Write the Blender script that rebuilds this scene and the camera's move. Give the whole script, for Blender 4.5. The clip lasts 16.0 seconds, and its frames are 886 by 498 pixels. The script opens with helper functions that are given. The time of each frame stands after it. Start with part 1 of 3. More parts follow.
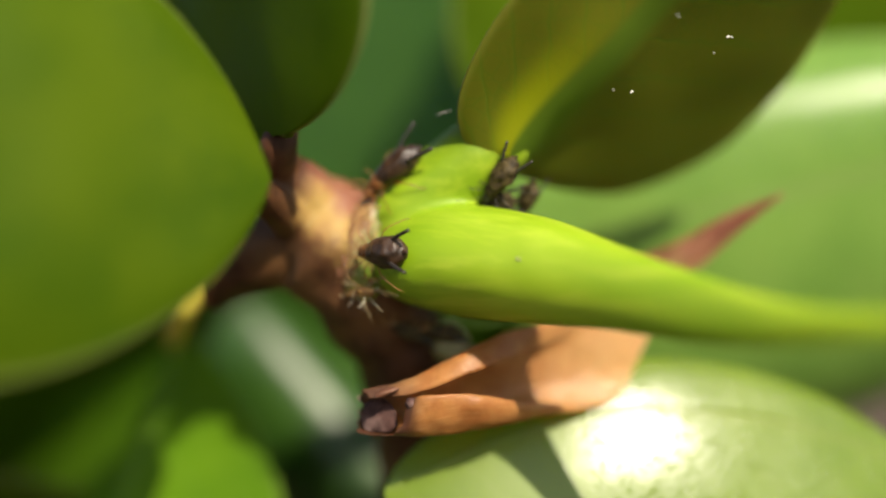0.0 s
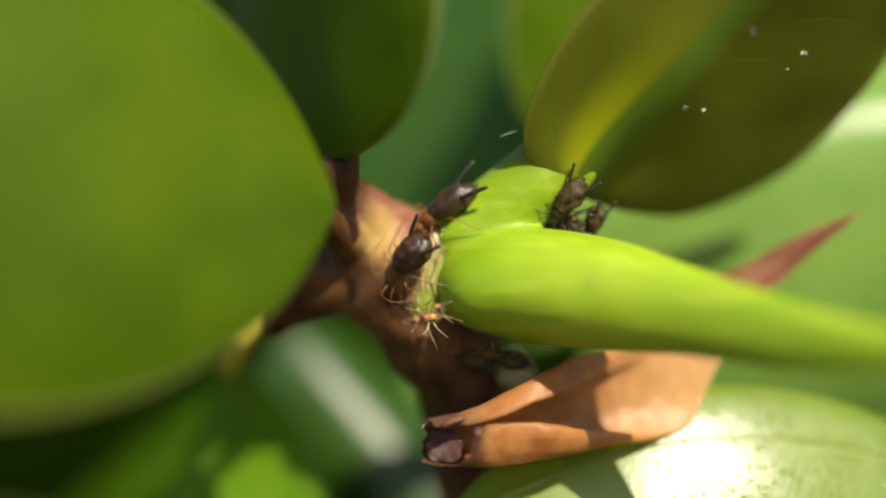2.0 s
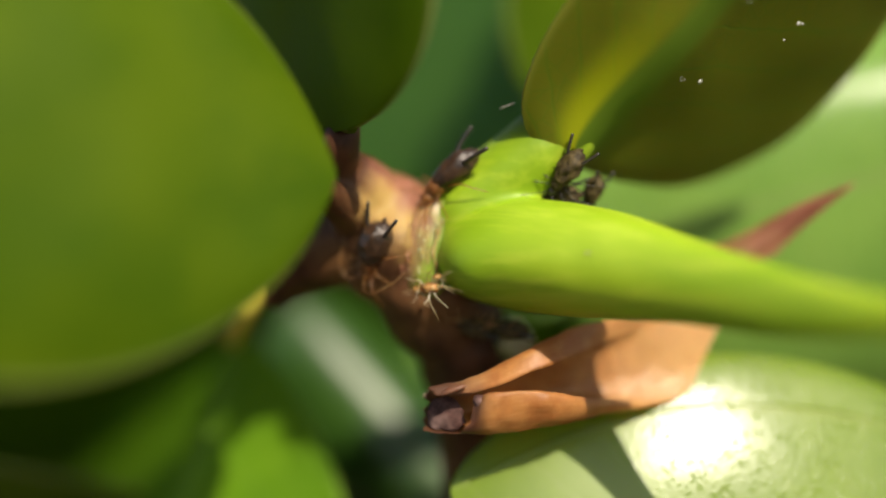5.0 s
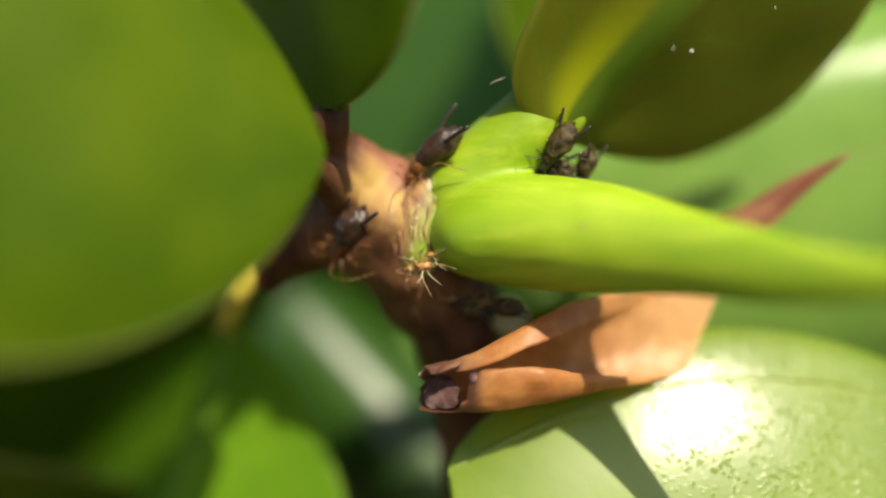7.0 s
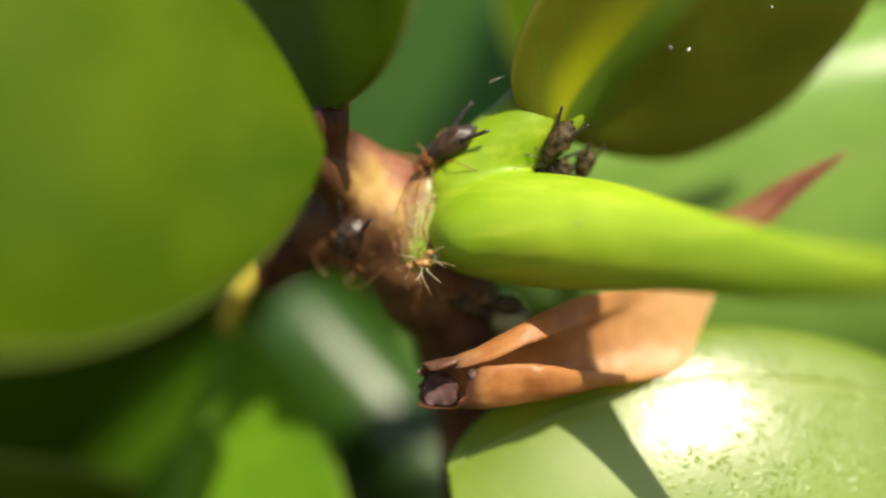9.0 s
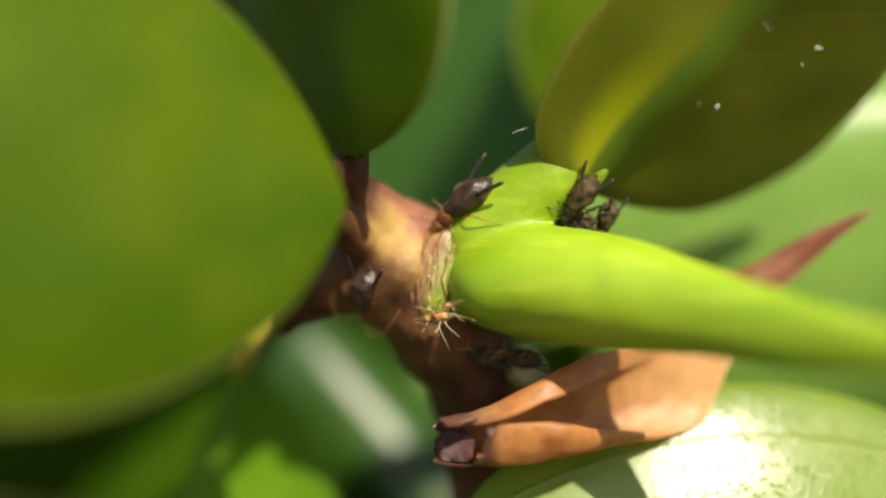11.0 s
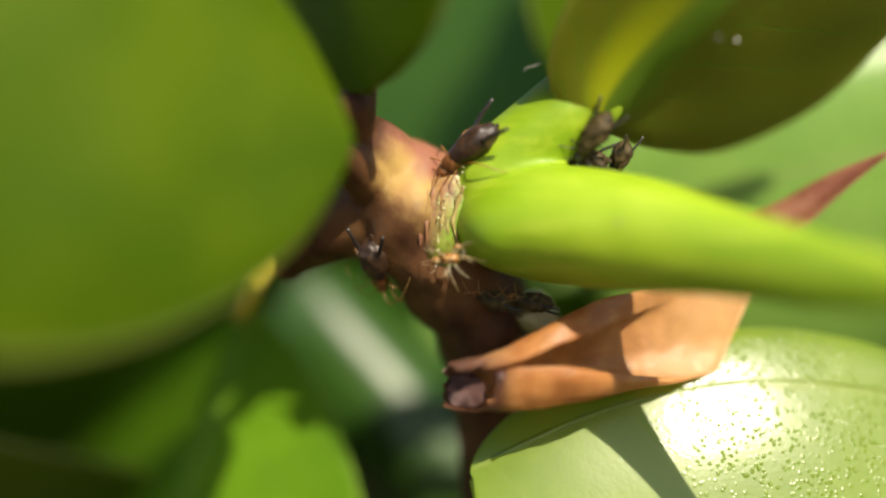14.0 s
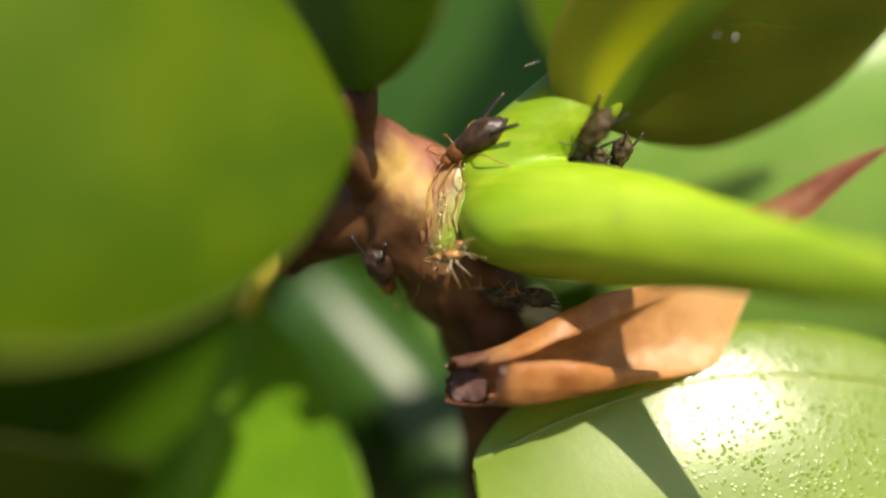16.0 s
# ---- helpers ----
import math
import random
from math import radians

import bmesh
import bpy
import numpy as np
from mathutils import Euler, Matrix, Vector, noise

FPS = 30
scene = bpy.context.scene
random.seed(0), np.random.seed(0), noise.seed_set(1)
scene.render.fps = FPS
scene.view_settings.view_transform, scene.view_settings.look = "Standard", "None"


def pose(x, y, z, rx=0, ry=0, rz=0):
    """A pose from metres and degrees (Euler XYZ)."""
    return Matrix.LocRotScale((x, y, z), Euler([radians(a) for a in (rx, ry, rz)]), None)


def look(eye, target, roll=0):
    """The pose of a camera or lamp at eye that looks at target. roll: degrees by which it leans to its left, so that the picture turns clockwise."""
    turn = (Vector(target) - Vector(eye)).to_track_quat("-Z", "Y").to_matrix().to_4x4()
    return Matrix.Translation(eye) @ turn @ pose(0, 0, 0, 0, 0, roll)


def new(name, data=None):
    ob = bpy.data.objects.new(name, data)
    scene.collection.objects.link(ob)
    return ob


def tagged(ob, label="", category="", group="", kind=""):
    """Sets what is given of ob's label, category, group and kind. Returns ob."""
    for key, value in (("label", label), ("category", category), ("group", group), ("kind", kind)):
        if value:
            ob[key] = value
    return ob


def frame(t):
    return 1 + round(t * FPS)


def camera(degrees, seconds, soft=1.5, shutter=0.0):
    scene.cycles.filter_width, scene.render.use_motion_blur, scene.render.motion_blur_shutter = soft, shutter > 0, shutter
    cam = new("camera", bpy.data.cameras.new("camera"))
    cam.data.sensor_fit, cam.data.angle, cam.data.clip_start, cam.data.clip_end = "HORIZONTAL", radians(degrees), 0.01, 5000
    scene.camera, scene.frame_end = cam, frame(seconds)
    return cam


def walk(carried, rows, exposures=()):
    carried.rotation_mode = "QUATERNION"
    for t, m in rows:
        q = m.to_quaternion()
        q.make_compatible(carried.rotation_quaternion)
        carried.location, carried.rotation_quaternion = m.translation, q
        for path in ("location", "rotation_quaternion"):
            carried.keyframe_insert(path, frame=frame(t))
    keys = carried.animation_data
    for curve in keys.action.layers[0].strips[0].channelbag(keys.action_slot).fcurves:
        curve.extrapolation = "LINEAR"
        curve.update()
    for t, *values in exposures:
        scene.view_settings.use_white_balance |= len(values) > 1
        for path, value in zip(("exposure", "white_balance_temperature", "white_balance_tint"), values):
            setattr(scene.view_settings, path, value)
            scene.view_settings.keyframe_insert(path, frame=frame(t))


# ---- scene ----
# The plan is in millimetres: x to the right, y ahead, z up from the first eye, which stands EYE over the ground.
MM = 0.001
EYE = 0.26
cam = camera(45.0, 16.0, 2.3)
cam.data.dof.use_dof = True
cam.data.dof.focus_distance = 32.9 * MM
cam.data.dof.aperture_fstop = 11.0
ROWS = [
    (0.0, 0.000, 0.000, 0.000, -0.00, 0.00, -0.00),
    (0.5, -0.368, -0.284, -0.006, 0.14, -0.13, 0.09),
    (1.0, -0.937, -0.187, -0.061, 1.12, 0.52, 0.48),
    (1.5, -1.144, 0.545, -0.220, 1.67, 1.12, 0.35),
    (2.0, -1.276, 0.867, -0.122, 1.33, 1.53, 0.33),
    (2.5, -1.027, 0.972, 0.294, 2.41, 1.40, 0.17),
    (3.0, -1.039, 1.210, 0.143, 1.94, 1.91, 0.21),
    (3.5, -0.777, 0.848, 0.341, 1.66, 1.35, 0.13),
    (4.0, -0.970, 0.751, 0.147, 1.89, 1.38, 0.50),
    (4.5, -0.780, 0.251, 0.144, 1.23, 1.10, 0.63),
    (5.0, -1.046, 0.440, -0.151, 1.71, 0.03, 0.68),
    (5.2, -1.027, 0.608, -0.445, 2.42, 0.03, 0.89),
    (7.3, -0.926, 0.889, -0.963, 1.54, 0.21, 1.86),
    (7.5, -1.480, 0.978, -0.737, 1.81, -0.50, 1.96),
    (8.0, -0.851, 0.979, -0.609, 1.54, -0.12, 1.72),
    (8.5, -0.423, 0.577, -0.471, 1.56, -0.23, 1.93),
    (9.0, -0.690, 0.555, -1.119, 1.93, 0.34, 1.77),
    (9.5, -0.227, 0.471, 0.320, 1.60, 0.64, 1.68),
    (9.7, -1.433, 0.783, 0.179, 0.79, 1.45, 1.55),
    (11.8, -1.549, 1.485, 0.288, 1.97, 0.49, 0.11),
    (12.0, -1.851, 1.727, 0.085, 2.07, 0.74, 0.35),
    (12.5, -1.556, 1.662, 0.237, 1.49, -0.58, 0.44),
    (13.0, -1.437, 1.014, 0.047, 1.06, -1.21, 0.44),
    (13.5, -1.817, 1.648, -0.215, 2.07, -0.76, 0.71),
    (14.0, -1.763, 2.019, -0.418, 1.63, -1.17, 0.61),
    (14.5, -1.587, 1.691, -0.193, 1.32, -1.47, 0.78),
    (15.0, -1.611, 1.699, -0.363, 1.52, -1.54, 0.85),
    (15.5, -1.581, 1.754, -0.254, 1.44, -1.39, 0.61),
    (16.0, -1.642, 1.741, -0.209, 1.91, -1.72, 0.87),
]
walk(cam, [(t, pose(x * MM, y * MM, EYE + z * MM, 90 + pitch, roll, yaw)) for t, x, y, z, yaw, pitch, roll in ROWS],
     [(t, stops, 6950, 10) for t, stops in ((0.0, 0.56), (1.0, 0.56), (2.0, 0.56), (3.5, 0.60), (4.0, 0.57), (4.5, 0.49), (5.2, 0.49), (7.3, 0.70), (9.5, 0.70), (11.8, 0.66), (12.6, 0.69), (16.0, 0.70))])

# ---- daylight ----
SUN = Vector((0.36, -0.66, 0.66)).normalized()
world = bpy.data.worlds.new("sky")
scene.world = world
world.use_nodes = True
wn = world.node_tree
sky = wn.nodes.new("ShaderNodeTexSky")
sky.sky_type, sky.sun_disc = "NISHITA", False
sky.sun_elevation = math.asin(SUN.z)
sky.sun_rotation = math.atan2(SUN.x, SUN.y)
wn.links.new(sky.outputs[0], wn.nodes["Background"].inputs[0])
wn.nodes["Background"].inputs[1].default_value = 0.11
sun_data = bpy.data.lights.new("sun", "SUN")
sun_data.energy, sun_data.angle, sun_data.color = 5.0, radians(0.53), (1.0, 0.91, 0.78)
sun = new("sun", sun_data)
sun.matrix_world = look(SUN * 2, (0, 0, 0))


# ---- materials ----
class Nodes:
    """Short ways to write a material's nodes."""

    def __init__(self, name):
        self.mat = bpy.data.materials.new(name)
        self.mat.use_nodes = True
        self.tree = self.mat.node_tree
        self.tree.nodes.clear()

    def add(self, kind, inputs=(), **props):
        n = self.tree.nodes.new("ShaderNode" + kind)
        for k, v in props.items():
            setattr(n, k, v)
        for k, v in dict(inputs).items():
            self.put(n.inputs[k], v)
        return n

    def put(self, socket, v):
        if isinstance(v, bpy.types.NodeSocket):
            self.tree.links.new(v, socket)
        elif isinstance(v, (tuple, list)) and len(v) == 3 and socket.type == "RGBA":
            socket.default_value = (*v, 1)
        else:
            socket.default_value = v

    def math(self, op, a, b=0.0, c=0.0, clamp=False):
        n = self.add("Math", operation=op, use_clamp=clamp)
        for s, v in zip(n.inputs, (a, b, c)):
            self.put(s, v)
        return n.outputs[0]

    def mix(self, fac, a, b, blend="MIX"):
        n = self.add("Mix", data_type="RGBA", blend_type=blend)
        self.put(n.inputs[0], fac), self.put(n.inputs[6], a), self.put(n.inputs[7], b)
        return n.outputs[2]

    def noise(self, scale, detail=3.0, rough=0.5, coord=None, distortion=0.0):
        n = self.add("TexNoise", {"Scale": scale, "Detail": detail, "Roughness": rough, "Distortion": distortion})
        self.put(n.inputs["Vector"], coord or self.coord())
        return n.outputs[0]

    def coord(self):
        return self.add("TexCoord").outputs["Object"]

    def steps(self, v, lo, hi):
        n = self.add("MapRange", {"Value": v, "From Min": lo, "From Max": hi}, interpolation_type="SMOOTHSTEP")
        return n.outputs[0]

    def bump(self, height, strength, distance):
        return self.add("Bump", {"Height": height, "Strength": strength, "Distance": distance}).outputs[0]

    def done(self, shader):
        self.tree.links.new(shader, self.add("OutputMaterial").inputs[0])
        return self.mat


def leaf_material(name, low, high, vein, glow, gloss=0.3, through_it=0.35, veins=0.5, relief=0.22, beads=False, broad=0.0, count=9.0, shine=0.5, coat=0.0):
    """A leaf blade: low and high mottle its green, vein tints midrib, side veins and edge, glow is the colour of light
    that passes through.
    """
    k = Nodes(name)
    uv = k.add("UVMap", uv_map="blade").outputs[0]
    sep = k.add("SeparateXYZ", {0: uv})
    s, v = sep.outputs[0], sep.outputs[1]
    side = k.math("ABSOLUTE", k.math("SUBTRACT", v, 0.5))
    big, fine = k.noise(260, 3), k.noise(2600, 4, 0.6)
    mid = k.math("MULTIPLY", k.math("SUBTRACT", 1.0, k.steps(side, 0.02 if broad else 0.006, k.math("ADD", 0.075, k.math("MULTIPLY", k.math("POWER", k.math("SUBTRACT", 1.0, s), 9.0), 0.22)) if broad else 0.028)), min(1.0, veins * 2))
    wob = k.math("MULTIPLY", k.noise(900, 2), 0.35)
    lines = k.math("SINE", k.math("MULTIPLY", k.math("ADD", k.math("SUBTRACT", s, k.math("MULTIPLY", side, 0.55)), k.math("MULTIPLY", wob, 0.12)), count * 6.283))
    lines = k.steps(lines, 0.93, 1.0)
    net = k.add("TexVoronoi", {"Scale": 1900.0, "Vector": k.coord()}, feature="DISTANCE_TO_EDGE").outputs[0]
    net = k.math("SUBTRACT", 1.0, k.steps(net, 0.0, 0.09))
    ribs = k.math("MAXIMUM", mid, k.math("MULTIPLY", k.math("MAXIMUM", k.math("MULTIPLY", lines, 0.8), k.math("MULTIPLY", net, 0.45 if broad else 0.22)), veins), clamp=True)
    base = k.mix(k.steps(k.math("ADD", k.math("MULTIPLY", big, 0.75), k.math("MULTIPLY", fine, 0.25)), 0.3, 0.7), low, high)
    base = k.mix(k.math("MULTIPLY", ribs, 0.75), base, vein)
    edge = k.steps(side, 0.455 if broad else 0.475, 0.5)
    rim = (0.36, 0.36, 0.05) if broad else vein
    base = k.mix(k.math("MULTIPLY", edge, 0.6), base, rim)
    # sunlight glowing through beside the midrib, painted into the colour on one side
    glow_band = 0.0
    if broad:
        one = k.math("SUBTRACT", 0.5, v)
        glow_band = k.math("MULTIPLY", k.math("MULTIPLY", k.steps(one, 0.03, 0.09), k.math("SUBTRACT", 1.0, k.steps(one, 0.10, broad))), k.math("SUBTRACT", 1.0, k.steps(s, 0.03, 0.42)))
        base = k.mix(glow_band, base, (0.40, 0.43, 0.004))
    height = k.math("ADD", k.math("MULTIPLY", k.noise(5200, 2, 0.55), 0.5), k.math("MULTIPLY", k.math("SUBTRACT", 1.0, ribs), 0.5))
    if beads:
        cell = k.add("TexVoronoi", {"Scale": 5200.0, "Randomness": 1.0, "Vector": k.coord()}, feature="F1").outputs["Distance"]
        height = k.math("ADD", k.math("MULTIPLY", height, 0.15), k.math("ADD", k.math("MULTIPLY", k.math("MULTIPLY", k.math("SUBTRACT", 1.0, k.steps(cell, 0.05, 0.42)), k.math("MULTIPLY", k.steps(k.noise(900, 3, 0.6), 0.30, 0.60), k.steps(s, 0.24, 0.44))), 1.1), k.math("MULTIPLY", k.noise(9000, 2, 0.6), 0.12)))
    nrm = k.bump(height, relief, 0.00006)
    rough = k.math("ADD", k.math("ADD", k.math("MULTIPLY", fine, 0.12), gloss - 0.06), k.math("MULTIPLY", mid, 0.3))
    top = k.add("BsdfPrincipled", {"Base Color": base, "Roughness": rough, "Normal": nrm, "IOR": 1.45, "Specular IOR Level": shine,
                                   "Coat Weight": coat, "Coat Roughness": 0.23, "Coat Normal": nrm})
    tint = k.mix(k.math("MULTIPLY", edge, 0.55), k.mix(k.math("MULTIPLY", ribs, 0.55), glow, vein), rim)
    tint = k.mix(k.math("MULTIPLY", k.steps(big, 0.35, 0.65), 0.35), tint, low)
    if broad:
        tint = k.mix(glow_band, tint, (0.75, 0.80, 0.01))
    back = k.add("BsdfTranslucent", {"Color": tint})
    return k.done(k.add("MixShader", {0: through_it, 1: top.outputs[0], 2: back.outputs[0]}).outputs[0])


def flesh_material(name, low, high, stripe, gloss=0.4, scatter=0.12, relief=0.25, leaf_shade=None):
    """A fleshy green stalk, paler in streaks along it; the colour into which it turns at the leaf also paints in that
    leaf's shade.
    """
    k = Nodes(name)
    along = k.add("VectorRotate", {"Vector": k.coord(), "Angle": radians(40.3)}, rotation_type="Z_AXIS").outputs[0]
    long = k.add("Mapping", {"Vector": along, "Scale": (70.0, 2400.0, 2400.0)}).outputs[0]
    streak = k.noise(1.0, 3, 0.5, long)
    big, fine = k.noise(200, 2), k.noise(5200, 3, 0.6)
    base = k.mix(k.steps(big, 0.3, 0.7), low, high)
    base = k.mix(k.math("MULTIPLY", k.steps(streak, 0.42, 0.72), 0.38), base, stripe)
    # darker green upwards stands in for the shade under the leaf
    if leaf_shade:
        up = k.math("SUBTRACT", k.add("SeparateXYZ", {0: k.coord()}).outputs[2], EYE)
        base = k.mix(k.steps(k.math("ADD", up, k.math("MULTIPLY", k.math("SUBTRACT", big, 0.5), 0.0008)), 0.0024, 0.0043), base, leaf_shade)
    nrm = k.bump(k.math("ADD", k.math("MULTIPLY", fine, 0.4), k.math("MULTIPLY", streak, 0.12)), relief, 0.00005)
    b = k.add("BsdfPrincipled", {"Base Color": base, "Roughness": k.math("ADD", gloss, k.math("MULTIPLY", fine, 0.15)), "Normal": nrm,
                                 "Subsurface Weight": scatter, "Subsurface Radius": (0.7, 1.0, 0.15), "Subsurface Scale": 0.0008})
    return k.done(b.outputs[0])


def bark_material(name, low, high, patch, rough=0.6, scale=1.0, relief=0.8, scatter=0.0, patchy=0.5, end=None, sunlit_skin=None, green=None, through_it=0.0):
    """Brown skin: fine grain, lighter patches, small warts; one spot can be painted as if sunlit."""
    k = Nodes(name)
    big, mid, fine = k.noise(300 * scale, 3), k.noise(1100 * scale, 3, 0.6), k.noise(6000 * scale, 3, 0.6)
    base = k.mix(k.steps(mid, 0.35, 0.65), low, high)
    base = k.mix(k.math("MULTIPLY", k.steps(big, patchy, patchy + 0.24), 0.8), base, patch)
    base = k.mix(k.math("MULTIPLY", k.steps(fine, 0.6, 0.75), 0.35), base, patch)
    # skin near this point is painted paler, as if the sun lit it
    if sunlit_skin:
        away = k.add("VectorMath", {0: k.coord(), 1: sunlit_skin[0]}, operation="DISTANCE").outputs["Value"]
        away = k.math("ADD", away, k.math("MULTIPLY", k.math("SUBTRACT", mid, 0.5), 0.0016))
        base = k.mix(k.math("SUBTRACT", 1.0, k.steps(away, 0.0008, 0.0020)), base, k.mix(k.steps(big, 0.5, 0.66), sunlit_skin[1], sunlit_skin[2]))
    if green:
        x, y, z = k.add("SeparateXYZ", {0: k.coord()}).outputs
        q = k.math("ADD", k.math("SUBTRACT", x, k.math("MULTIPLY", k.math("SUBTRACT", z, EYE), 0.42)), k.math("MULTIPLY", k.math("SUBTRACT", mid, 0.5), 0.0005))
        base = k.mix(k.steps(q, -0.0030, -0.0021), base, k.mix(k.steps(fine, 0.4, 0.7), green[0], green[1]))
    if end:
        s = k.add("SeparateXYZ", {0: k.add("UVMap", uv_map="blade").outputs[0]}).outputs[0]
        fibre = k.noise(1.0, 3, 0.6, k.add("Mapping", {"Vector": k.add("UVMap", uv_map="blade").outputs[0], "Scale": (9.0, 130.0, 1.0)}).outputs[0], 0.6)
        base = k.mix(k.math("MULTIPLY", k.steps(fibre, 0.50, 0.70), 0.45), base, low)
        base = k.mix(k.math("MULTIPLY", k.steps(fibre, 0.48, 0.30), 0.35), base, patch)
        # paler towards the far end: sunlight on that wall, put into the colour
        base = k.mix(k.math("MULTIPLY", k.steps(s, 0.45, 0.95), 0.75), base, (0.80, 0.52, 0.22))
        rot = k.math("SUBTRACT", 1.0, k.steps(k.math("ADD", s, k.math("MULTIPLY", mid, 0.12)), 0.13, 0.30))
        base = k.mix(k.math("MULTIPLY", rot, 0.85), base, end)
    nrm = k.bump(k.math("ADD", k.math("MULTIPLY", fine, 0.35), mid), relief, 0.00004)
    b = k.add("BsdfPrincipled", {"Base Color": base, "Roughness": k.math("ADD", rough - 0.1, k.math("MULTIPLY", fine, 0.2)), "Normal": nrm, "Specular IOR Level": 0.5 if rough < 0.5 else 0.2,
                                 "Subsurface Weight": scatter, "Subsurface Radius": (1.0, 0.5, 0.25), "Subsurface Scale": 0.0006})
    if through_it:
        back = k.add("BsdfTranslucent", {"Color": k.mix(0.5, base, patch)})
        return k.done(k.add("MixShader", {0: through_it, 1: b.outputs[0], 2: back.outputs[0]}).outputs[0])
    return k.done(b.outputs[0])


# YOUNG and DEEP: vein colours only the edge, painting in sun caught there
YOUNG = leaf_material("young_leaf", (0.038, 0.083, 0.002), (0.071, 0.119, 0.003), (0.26, 0.30, 0.10), (0.19, 0.32, 0.004), 0.5, 0.26, 0.0, shine=0.1)
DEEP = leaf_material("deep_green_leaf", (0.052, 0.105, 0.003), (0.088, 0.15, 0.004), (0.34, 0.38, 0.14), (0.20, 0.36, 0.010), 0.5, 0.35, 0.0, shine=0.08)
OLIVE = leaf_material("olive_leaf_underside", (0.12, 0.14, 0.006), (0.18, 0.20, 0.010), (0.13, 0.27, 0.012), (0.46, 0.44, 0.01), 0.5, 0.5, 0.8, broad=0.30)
GLOSSY = leaf_material("glossy_leaf", (0.12, 0.20, 0.004), (0.175, 0.265, 0.010), (0.30, 0.36, 0.07), (0.5, 0.62, 0.01), 0.42, 0.35, 0.25, 0.55, beads=True, shine=0.5, coat=0.85)
MID = leaf_material("mid_green_leaf", (0.06, 0.145, 0.003), (0.095, 0.20, 0.005), (0.18, 0.28, 0.05), (0.16, 0.36, 0.01), 0.6, 0.15, 0.2, shine=0.1)
SHEEN = leaf_material("sheeny_leaf", (0.018, 0.058, 0.006), (0.032, 0.085, 0.009), (0.12, 0.2, 0.06), (0.14, 0.34, 0.03), 0.35, 0.25, 0.1, 0.1, shine=0.8)
BROAD = leaf_material("broad_leaf", (0.14, 0.275, 0.048), (0.20, 0.35, 0.066), (0.22, 0.31, 0.08), (0.25, 0.48, 0.03), 0.28, 0.3, 0.3, 0.5, shine=0.35)
SHADED = leaf_material("shaded_leaf", (0.085, 0.22, 0.034), (0.12, 0.29, 0.045), (0.12, 0.22, 0.05), (0.14, 0.36, 0.02), 0.5, 0.3, 0.2, 0.3, shine=0.2)
STALK = flesh_material("green_stalk", (0.18, 0.31, 0.006), (0.26, 0.39, 0.012), (0.43, 0.53, 0.045), leaf_shade=(0.10, 0.17, 0.006))
# pink and yellow node; its paleness against the dark bark is painted sunlight
BARK = bark_material("reddish_brown_bark", (0.036, 0.014, 0.006), (0.075, 0.030, 0.013), (0.14, 0.07, 0.026), 0.55, scatter=0.15, patchy=0.52, sunlit_skin=((-0.00335, 0.0352, 0.26135), (0.24, 0.10, 0.06), (0.37, 0.24, 0.075)))
COLLAR = bark_material("stalk_collar", (0.23, 0.11, 0.06), (0.34, 0.20, 0.08), (0.46, 0.36, 0.14), 0.4, 1.6, 0.8, 0.4, patchy=0.5, green=((0.15, 0.25, 0.015), (0.25, 0.33, 0.04)))
ROT = bark_material("rotten_brown", (0.035, 0.016, 0.013), (0.085, 0.042, 0.035), (0.24, 0.16, 0.14), 0.7, 2.5, 1.0)
YELLOW = flesh_material("yellow_petiole", (0.40, 0.34, 0.04), (0.50, 0.42, 0.06), (0.50, 0.46, 0.10))
PALE = bark_material("pale_down", (0.30, 0.30, 0.12), (0.45, 0.44, 0.25), (0.6, 0.58, 0.42), 0.7, 1.5, 0.8, 0.2)
DRY = bark_material("dry_leaf_skin", (0.46, 0.185, 0.05), (0.60, 0.29, 0.09), (0.72, 0.45, 0.20), 0.42, 1.0, 0.6, 0.1, end=(0.085, 0.034, 0.03), through_it=0.15)
SCALE = bark_material("red_brown_scale", (0.27, 0.09, 0.05), (0.39, 0.16, 0.09), (0.36, 0.28, 0.09), 0.45)
SHELL = bark_material("aphid_shell", (0.016, 0.008, 0.004), (0.048, 0.023, 0.010), (0.13, 0.07, 0.03), 0.42, 2.0, 1.0)
SHELL_GREY = bark_material("grey_aphid_shell", (0.028, 0.020, 0.008), (0.07, 0.05, 0.018), (0.17, 0.13, 0.055), 0.6, 3.0, 1.0)
AMBER = bark_material("amber_limbs", (0.12, 0.045, 0.012), (0.25, 0.10, 0.027), (0.45, 0.24, 0.08), 0.35, 2.0, 0.3, 0.3)
BLACK = bark_material("black_tubes", (0.010, 0.008, 0.007), (0.03, 0.024, 0.02), (0.06, 0.05, 0.04), 0.4, 2.0, 0.5)
HUSK = bark_material("pale_husk", (0.15, 0.09, 0.03), (0.25, 0.18, 0.08), (0.55, 0.50, 0.38), 0.3, 2.0, 0.4, 0.3)
AMBER_HUSK = bark_material("amber_husk", (0.18, 0.075, 0.014), (0.31, 0.15, 0.035), (0.45, 0.33, 0.16), 0.35, 2.0, 0.6, 0.4)
RIDGE_PINK = bark_material("pinkish_scar", (0.20, 0.085, 0.05), (0.30, 0.15, 0.085), (0.42, 0.30, 0.15), 0.5, 1.4, 0.9, 0.3)
RIDGE = bark_material("pale_scar", (0.20, 0.13, 0.035), (0.30, 0.22, 0.07), (0.40, 0.33, 0.13), 0.5, 1.0, 0.6, 0.3)
